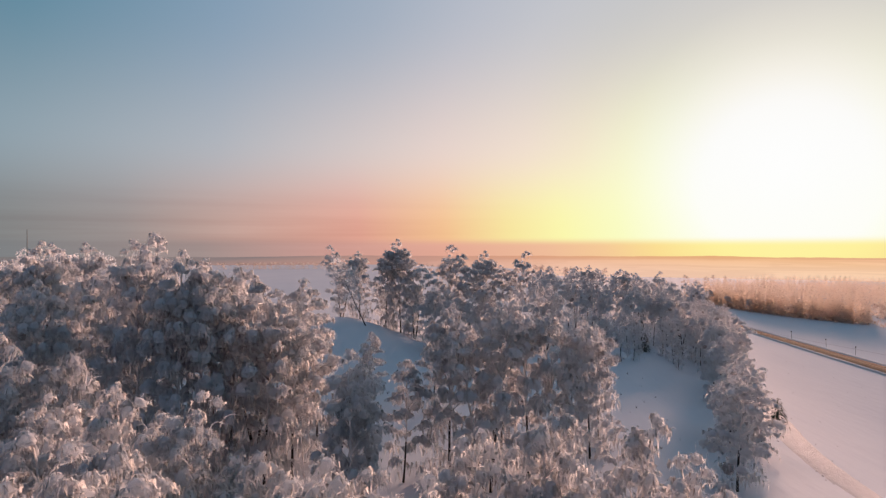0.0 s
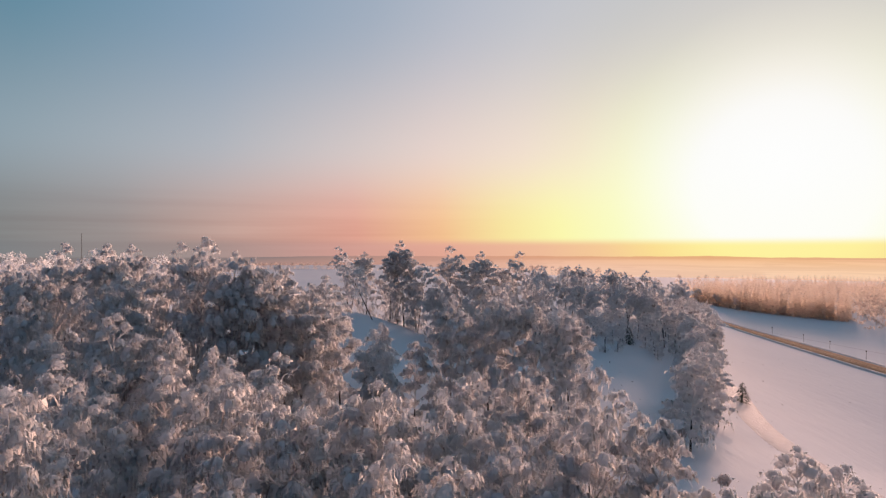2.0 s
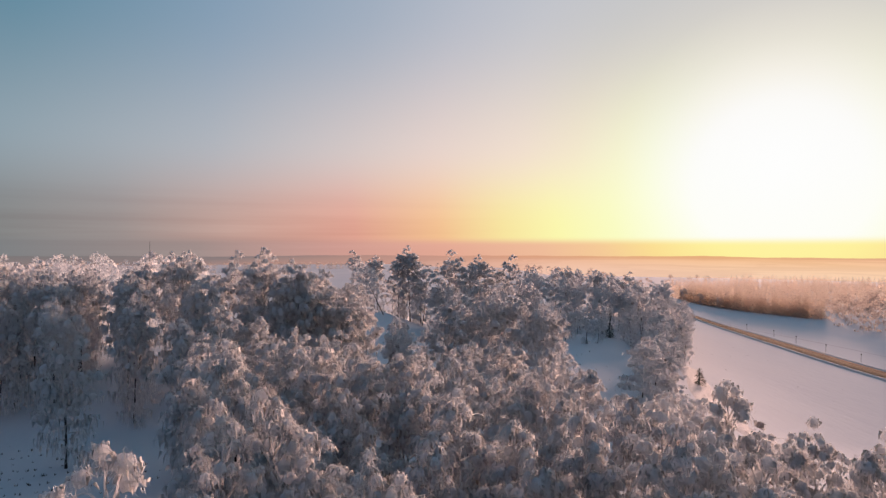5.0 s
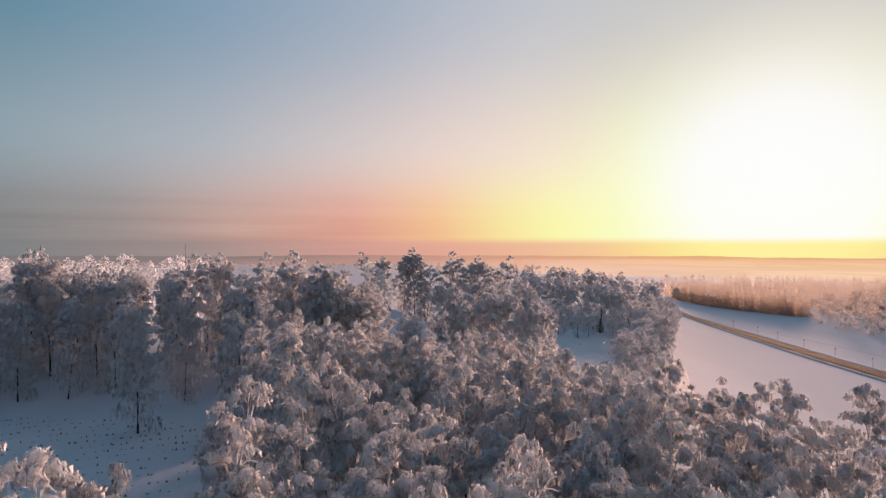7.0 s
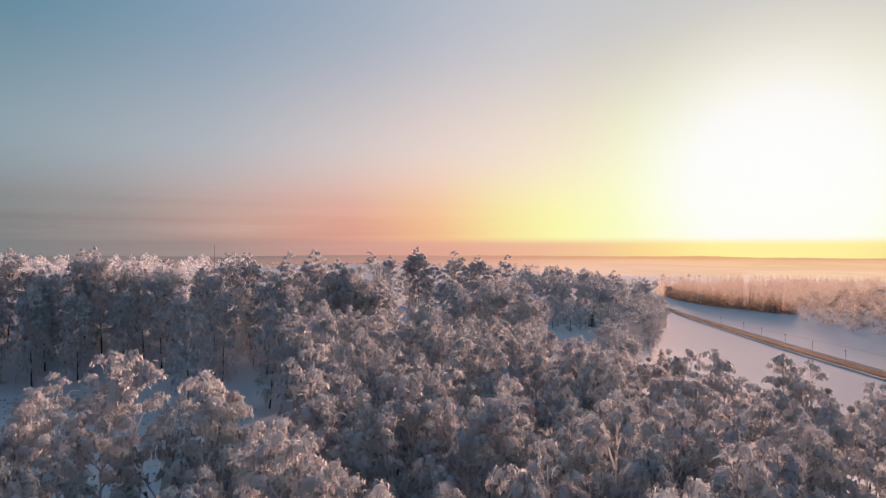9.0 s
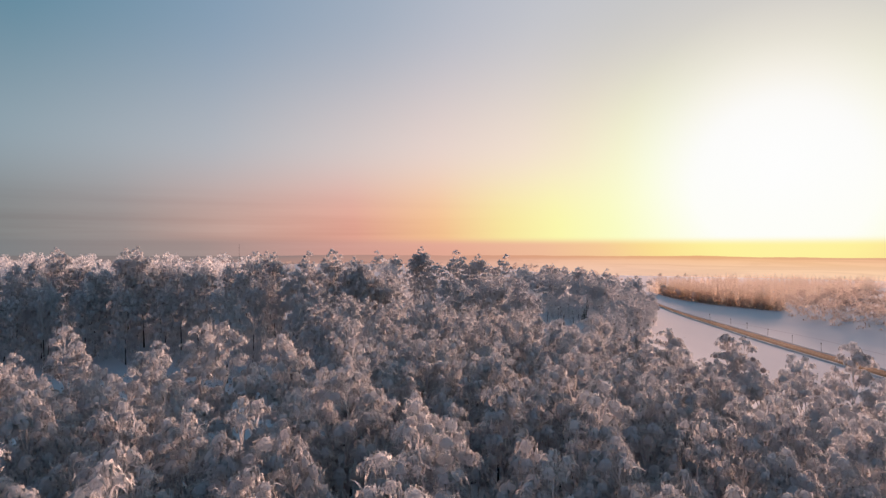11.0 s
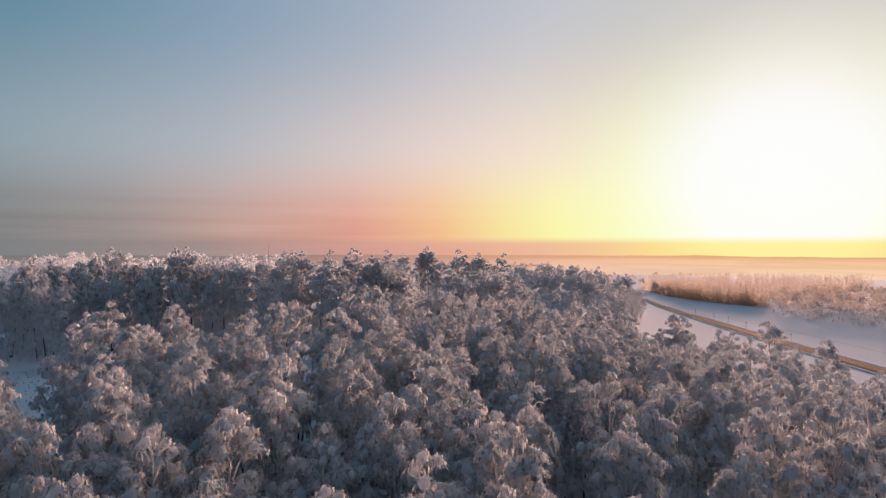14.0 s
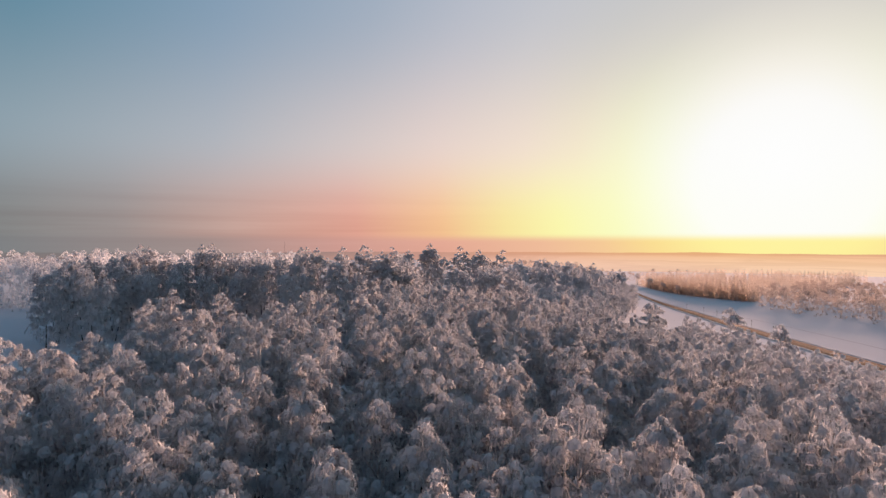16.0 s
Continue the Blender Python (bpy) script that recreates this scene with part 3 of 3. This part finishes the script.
def strip(name, line, offsets, lifts, mat, parent=None):
    verts, faces = [], []
    w = len(offsets)
    for i, p in enumerate(line):
        q = (line[min(i + 1, len(line) - 1)] - line[max(i - 1, 0)]).normalized()
        side = Vector((q.y, -q.x, 0))
        for o, l in zip(offsets, lifts):
            v = p + side * o
            verts.append((v.x, v.y, height(v.x, v.y) + l + 0.04 * noise.noise((v.x * .6, v.y * .6, o))))
    for i in range(len(line) - 1):
        for k in range(w - 1):
            faces.append((i * w + k, (i + 1) * w + k, (i + 1) * w + k + 1, i * w + k + 1))
    return mesh_object(name, verts, faces, mat, parent, True)


road_line = spline(ROAD_LINE, 14)
road = tagged(strip("road", road_line, [-3.3, -2.8, -1.2, 0, 1.2, 2.8, 3.3], [0.0, 0.30, 0.34, 0.36, 0.34, 0.30, 0.0], ROAD),
              "country road of packed snow browned with sand", "road", kind="structure")
for o in (-1.8, -0.7, 0.7, 1.8):
    strip("wheel_rut", road_line, [o - 0.28, o, o + 0.28], [0.375, 0.37, 0.375], RUT, road)


for o in (-4.2, 4.2):
    bank = strip("snow_bank", road_line, [o - 0.9, o - 0.35, o + 0.25, o + 0.9], [0.0, 0.42, 0.36, 0.0], BANK, road)
track_line = spline([(116, 262), (124, 241), (132, 215), (138.5, 190), (142, 160), (143, 128), (143, 90)], 8)
tagged(strip("ski_track", track_line, [-0.35, 0, 0.35], [0.03, 0.02, 0.03], TRACK), "narrow trodden track in the snow along the marker posts", "track", kind="structure")


def pine_shape(seed, tall, wide, rows, per_row, width):
    random.seed(seed)
    shape = ([], [], [])
    for r in range(rows):
        u = r / rows
        z = tall * (0.05 + 0.91 * u)
        reach = wide * (1 - u ** 1.8) * rand(.85, 1.1) + 0.35
        for k in range(per_row):
            a = rand(0, 6.28)
            d = Vector((math.cos(a), math.sin(a), 0))
            s = Vector((-d.y, d.x, rand(-.3, .3))) * width * rand(.6, 1.2) * (1 - 0.5 * u)
            n = len(shape[0])
            l = reach * rand(.7, 1.1)
            p0, p1, p2 = Vector((0, 0, z)), Vector((0, 0, z - l * .05)) + d * l * .6, Vector((0, 0, z - l * .35)) + d * l
            shape[0].extend((p0 - s * .3, p0 + s * .3, p1 - s, p1 + s, p2))
            shape[1].extend(((n + 2, n + 3, n + 1, n), (n + 4, n + 3, n + 2)))
            up = (d + Vector((rand(-.2, .2), rand(-.2, .2), 0.5))).normalized()
            shape[2].extend([up] * 5)
    return shape


def scatter(name, shapes, spots, mat, label):
    """Many trees or shrubs as one mesh."""
    arrays = [(np.array([tuple(v) for v in s[0]]), s[1], np.array([tuple(n) for n in s[2]])) for s in shapes]
    allv, alln, allf, n = [], [], [], 0
    for x, y, size in spots:
        v, f, m = arrays[random.randrange(len(arrays))]
        a = rand(0, 6.28)
        c, s = math.cos(a), math.sin(a)
        turn = np.array(((c, s, 0), (-s, c, 0), (0, 0, 1)))
        allv.append((v @ turn) * size + (x, y, height(x, y)))
        alln.append(m @ turn)
        allf.extend([tuple(i + n for i in q) for q in f])
        n += len(v)
    ob = mesh_object(name, np.vstack(allv), allf, mat, None, True, np.vstack(alln))
    return tagged(ob, label, "woodland", kind="stuff")


def spots_in(poly, count, lo, hi, gap):
    x0, x1 = min(p[0] for p in poly), max(p[0] for p in poly)
    y0, y1 = min(p[1] for p in poly), max(p[1] for p in poly)
    got = []
    for _ in range(count * 12):
        if len(got) >= count:
            break
        x, y = rand(x0, x1), rand(y0, y1)
        if inside(x, y, poly) and all((x - a) ** 2 + (y - b) ** 2 > gap * gap for a, b, _ in got):
            got.append((x, y, rand(lo, hi)))
    return got


random.seed(77)
low_birch = [birch_shapes(60 + i, 10.0, 2.7, 0.06, 10, 9, 0.20, 1, 1.0, 1.9, 3, 3)[1] for i in range(3)]
low_old = [birch_shapes(64 + i, 17.0, 3.5, 0.06, 16, 14, 0.16, 1, 1.0, 1.5, 3, 4)[1] for i in range(3)]
sapling = [birch_shapes(70 + i, 3.2, 1.1, 0.05, 4, 9, 0.08, 1, 0.9, 1.2, 3, 2)[1] for i in range(3)]
pines = [pine_shape(80 + i, 13.0, 1.9, 14, 9, 0.42) for i in range(3)]
random.seed(78)
PINE_WOOD = [(150, 372), (152, 340), (168, 306), (188, 266), (230, 290), (330, 400), (470, 560), (320, 600), (200, 480)]
PINE_EDGE = [(141, 336), (155, 313), (163, 300), (184, 262), (192, 268), (172, 306), (152, 338)]
EDGE_WOOD = [(184, 258), (176, 236), (172, 213), (175, 182), (184, 120), (260, 100), (330, 260), (250, 310)]
scatter("far_pine_wood", pines, spots_in(PINE_EDGE, 200, 0.98, 1.12, 1.7) + spots_in(PINE_WOOD, 560, 1.0, 1.2, 3.6), FROST_PINE_HAZED,
        "dense far pine plantation at the valley side, lightly frosted and tinted with painted haze")
scatter("far_birch_wood", low_birch, spots_in(EDGE_WOOD, 260, 0.9, 1.3, 4.2), FROST_FAR_HAZED, "far frosted deciduous wood along the valley field")
BEHIND = [(20, 300), (100, 330), (180, 480), (320, 640), (150, 700), (-60, 600), (-40, 420)]
scatter("far_mixed_wood", low_birch, spots_in(BEHIND, 80, 0.8, 1.2, 7.0), FROST_FAR_HAZED, "far scattered frosted trees beyond the grove")
scatter("back_of_grove", low_old, [p for p in spots_in(OLD_BACK, 150, 0.8, 1.08, 5.5) if free(p[0], p[1], 4)], FROST, "back rows of the frosted old birch grove")
LEFT_LINE = [(-420, 560), (-250, 640), (-90, 640), (-80, 665), (-250, 670), (-430, 590)]
scatter("far_field_wood", low_birch, spots_in(LEFT_LINE, 190, 0.5, 0.8, 2.5), FROST_FAR_HAZED, "dark line of far trees behind the snowy field")
UNDER = [(-30, -60), (30, -60), (38, 0), (30, 26), (-18, 34), (-22, 0)]
scatter("undergrowth", sapling, spots_in(UNDER, 110, 0.7, 1.3, 2.5) + spots_in(OLD_AREA, 100, 0.5, 1.3, 2.0), FROST_THIN, "frosted saplings and brush between the trunks")


def skyline():
    """Low hills, far beyond the valley, with haze and sunrise glow painted as emission."""
    m, nt, out = material("hill_haze_glow")
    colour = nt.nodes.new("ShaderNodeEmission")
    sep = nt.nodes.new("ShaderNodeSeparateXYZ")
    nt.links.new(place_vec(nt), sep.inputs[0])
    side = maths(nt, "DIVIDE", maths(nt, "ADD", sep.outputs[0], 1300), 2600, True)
    # emission colours hold the haze and brighten towards the sun side
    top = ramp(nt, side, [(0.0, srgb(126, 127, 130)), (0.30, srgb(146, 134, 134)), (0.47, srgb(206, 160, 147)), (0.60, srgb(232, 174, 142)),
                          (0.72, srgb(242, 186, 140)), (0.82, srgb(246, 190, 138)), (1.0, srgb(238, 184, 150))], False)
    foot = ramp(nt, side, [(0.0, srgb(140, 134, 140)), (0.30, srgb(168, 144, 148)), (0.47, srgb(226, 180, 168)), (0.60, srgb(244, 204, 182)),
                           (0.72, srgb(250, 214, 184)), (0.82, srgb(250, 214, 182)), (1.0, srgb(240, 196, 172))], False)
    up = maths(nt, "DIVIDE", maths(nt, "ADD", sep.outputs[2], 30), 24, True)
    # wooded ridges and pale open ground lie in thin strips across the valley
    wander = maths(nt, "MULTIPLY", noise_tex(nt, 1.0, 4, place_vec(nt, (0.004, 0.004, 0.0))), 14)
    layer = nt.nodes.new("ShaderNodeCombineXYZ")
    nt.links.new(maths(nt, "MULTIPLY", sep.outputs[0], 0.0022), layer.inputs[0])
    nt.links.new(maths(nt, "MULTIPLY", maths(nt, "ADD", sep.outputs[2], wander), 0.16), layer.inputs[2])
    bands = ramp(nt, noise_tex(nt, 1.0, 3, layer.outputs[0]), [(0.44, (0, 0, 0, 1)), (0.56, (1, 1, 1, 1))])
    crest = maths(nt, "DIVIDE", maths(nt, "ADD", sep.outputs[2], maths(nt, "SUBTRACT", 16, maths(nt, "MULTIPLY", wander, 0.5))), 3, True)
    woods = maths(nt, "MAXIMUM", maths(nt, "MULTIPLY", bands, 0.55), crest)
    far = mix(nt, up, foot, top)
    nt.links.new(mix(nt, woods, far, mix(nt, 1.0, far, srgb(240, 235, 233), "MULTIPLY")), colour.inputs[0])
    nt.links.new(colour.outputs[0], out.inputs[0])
    verts, faces = [], []
    n, rows = 300, 12
    for i in range(n + 1):
        a = -1.25 + 2.5 * i / n
        top = -6 + 4.0 * noise.noise((a * 4, 0, 5)) + 2.4 * noise.noise((a * 13, 0, 1)) + 0.9 * noise.noise((a * 70, 0, 1))
        foot = height(950 * math.sin(a), 950 * math.cos(a)) - 1.0
        for k in range(rows + 1):
            u = k / rows
            far = 950 + 950 * u
            verts.append((far * math.sin(a), far * math.cos(a), foot + (top - foot) * u))
    for i in range(n):
        for k in range(rows):
            p = i * (rows + 1) + k
            faces.append((p, p + rows + 1, p + rows + 2, p + 1))
    tagged(mesh_object("backdrop", verts, faces, m, smooth=True), "backdrop of distant low hills with rose haze and sunrise glow painted in", "hills", kind="structure")


skyline()


# ---- roadside ----
def marker_post():
    root = new("marker_post")
    tagged(root, "slim wooden roadside marker post with a small plate", "post", "posts along the road")
    p = [Vector((0, 0, z)) for z in (-0.3, 1.2, 2.6)]
    mesh_object("pole", *tube(p, [0.05, 0.045, 0.04], 6), POLE, root, True)
    s = ([], [])
    for z0, z1, w in ((2.35, 2.7, 0.18),):
        for dx, dy in ((-w, -.03), (w, -.03), (w, .03), (-w, .03)):
            s[0].extend((Vector((dx, dy, z0)), Vector((dx, dy, z1))))
        for k in range(4):
            a, b = 2 * k, 2 * ((k + 1) % 4)
            s[1].append((a, b, b + 1, a + 1))
        s[1].extend(((0, 6, 4, 2), (1, 3, 5, 7)))
    mesh_object("plate", *s, POLE, root)
    return root


post = marker_post()
for k, (x, y) in enumerate([(127.5, 219), (129.3, 202), (129.2, 187.5), (127.8, 168.5), (127.2, 151), (126.6, 133)]):
    m = pose(x, y, height(x, y), rand(-3, 3), rand(-3, 3), rand(-20, 20))
    if k:
        copy_thing(post, m)
    else:
        post.matrix_basis = m


def clods(name, line, width, count, size, mat, label):
    """A ridge of broken snow lumps along a line."""
    random.seed(31)
    verts, faces = [], []
    base = bmesh.new()
    bmesh.ops.create_icosphere(base, subdivisions=1, radius=1)
    bv = [v.co.copy() for v in base.verts]
    bf = [[v.index for v in f.verts] for f in base.faces]
    base.free()
    for _ in range(count):
        i = random.randrange(len(line) - 1)
        p = line[i].lerp(line[i + 1], random.random())
        x, y = p.x + random.gauss(0, width), p.y + random.gauss(0, width)
        z, s = height(x, y), size * rand(.4, 1.4)
        n = len(verts)
        k = rand(0, 50)
        for v in bv:
            w = v * s * (1 + 0.5 * noise.noise(v * 1.7 + Vector((k, 0, 0))))
            verts.append((x + w.x, y + w.y, z + w.z * 0.6))
        faces.extend([tuple(q + n for q in f) for f in bf])
    tagged(mesh_object(name, verts, faces, mat, smooth=True), label, "snow", kind="stuff")


bank_line = spline([(60, 118), (55, 100), (50, 86), (47, 74), (46, 62), (47, 50), (49, 38), (54, 18)], 10)
tagged(strip("snow_ridge", bank_line, [-2.6, -1.9, -1.1, -0.4, 0.4, 1.2, 1.9, 2.6], [-0.05, 0.16, 0.05, 0.26, 0.10, 0.24, 0.08, -0.05], BANK),
       "ploughed ridge of rough snow along the field edge", "snow ridge", kind="structure")
clods("snow_lumps", bank_line, 1.1, 700, 0.13, BANK, "broken snow lumps along the field edge")


def tufts(name, spots, tall, blades, mat, label):
    """Small dry stalks that stick out of the snow."""
    random.seed(41)
    verts, faces = [], []
    for x, y, s in spots:
        z = height(x, y) - 0.03
        for _ in range(blades):
            a = rand(0, 6.28)
            h, w = tall * s * rand(.5, 1.2), 0.035 * s
            dx, dy = math.cos(a), math.sin(a)
            ox, oy = x + rand(-.12, .12), y + rand(-.12, .12)
            n = len(verts)
            verts.extend(((ox - dy * w, oy + dx * w, z), (ox + dy * w, oy - dx * w, z), (ox + dx * h * .4, oy + dy * h * .4, z + h)))
            faces.append((n, n + 1, n + 2))
    tagged(mesh_object(name, verts, faces, mat), label, "plants", kind="stuff")


def rows_of(poly, across, along, turn):
    """Planting rows inside an outline."""
    got = []
    c, s = math.cos(turn), math.sin(turn)
    for i in range(-40, 41):
        for j in range(-80, 81):
            u, v = i * across + rand(-.25, .25), j * along + rand(-.35, .35)
            x, y = -45 + u * c - v * s, 18 + u * s + v * c
            if inside(x, y, poly) and random.random() < 0.72:
                got.append((x, y, rand(.6, 1.3)))
    return got


random.seed(43)
CLEARING = [(-75, 36), (-85, 12), (-66, -10), (-50, -6), (-27, 0), (-29, 30), (-45, 42)]
tufts("seedling_rows", rows_of(CLEARING, 2.4, 0.8, -1.25), 0.26, 7, DRY, "rows of small dark seedlings poking through the snow")
OPEN = [(12, 48), (26, 50), (38, 112), (22, 116), (14, 80)]
tufts("dry_grass", [(x, y, s) for x, y, s in spots_in(OPEN, 60, 0.4, 1.0, 1.2)] + spots_in([(-12, 36), (2, 44), (-4, 105), (-20, 110)], 26, 0.4, 1.0, 1.2),
      0.5, 7, DRY, "dry grass stalks poking through the snow of the glade")
tufts("field_stubble", spots_in([(46, 20), (90, 20), (110, 150), (95, 215), (55, 120)], 45, 0.3, 0.7, 3.0), 0.35, 5, DRY, "scattered stubble on the snow field")


def small_pine(label):
    root = new("small_pine")
    tagged(root, label, "tree", "small pines at the wood's edge")
    line = [Vector((0, 0, z)) for z in (-0.2, 1.5, 3.7)]
    mesh_object("trunk", *tube(line, [0.08, 0.06, 0.015], 6), BARK, root, True)
    v, f, n = pine_shape(91, 3.8, 1.25, 16, 12, 0.11)
    mesh_object("crown", v, f, NEEDLES, root, True, n)
    return root


pine = small_pine("small dark green pine dusted with frost beside the snow field")
for k, (x, y, s) in enumerate([(54, 96.5, 1.05), (47.5, 141, 1.2)]):
    m = Matrix.Translation((x, y, height(x, y))) @ Matrix.Rotation(k * 1.9, 4, "Z") @ Matrix.Scale(s, 4)
    if k:
        keep = pine.scale.copy()
        pine.scale = (1, 1, 1)
        copy_thing(pine, m)
        pine.scale = keep
    else:
        pine.matrix_basis = m


def mast():
    x, y = -52.8, 76.0
    z = height(x, y)
    root = tagged(new("mast"), "thin grey pole rising above the frosted crowns", "pole")
    root.location = (x, y, z)
    tip = 18.6 - z
    mesh_object("pole", *tube([Vector((0, 0, h)) for h in (-0.3, tip * .5, tip)], [0.09, 0.06, 0.03], 6), POLE, root, True)


mast()
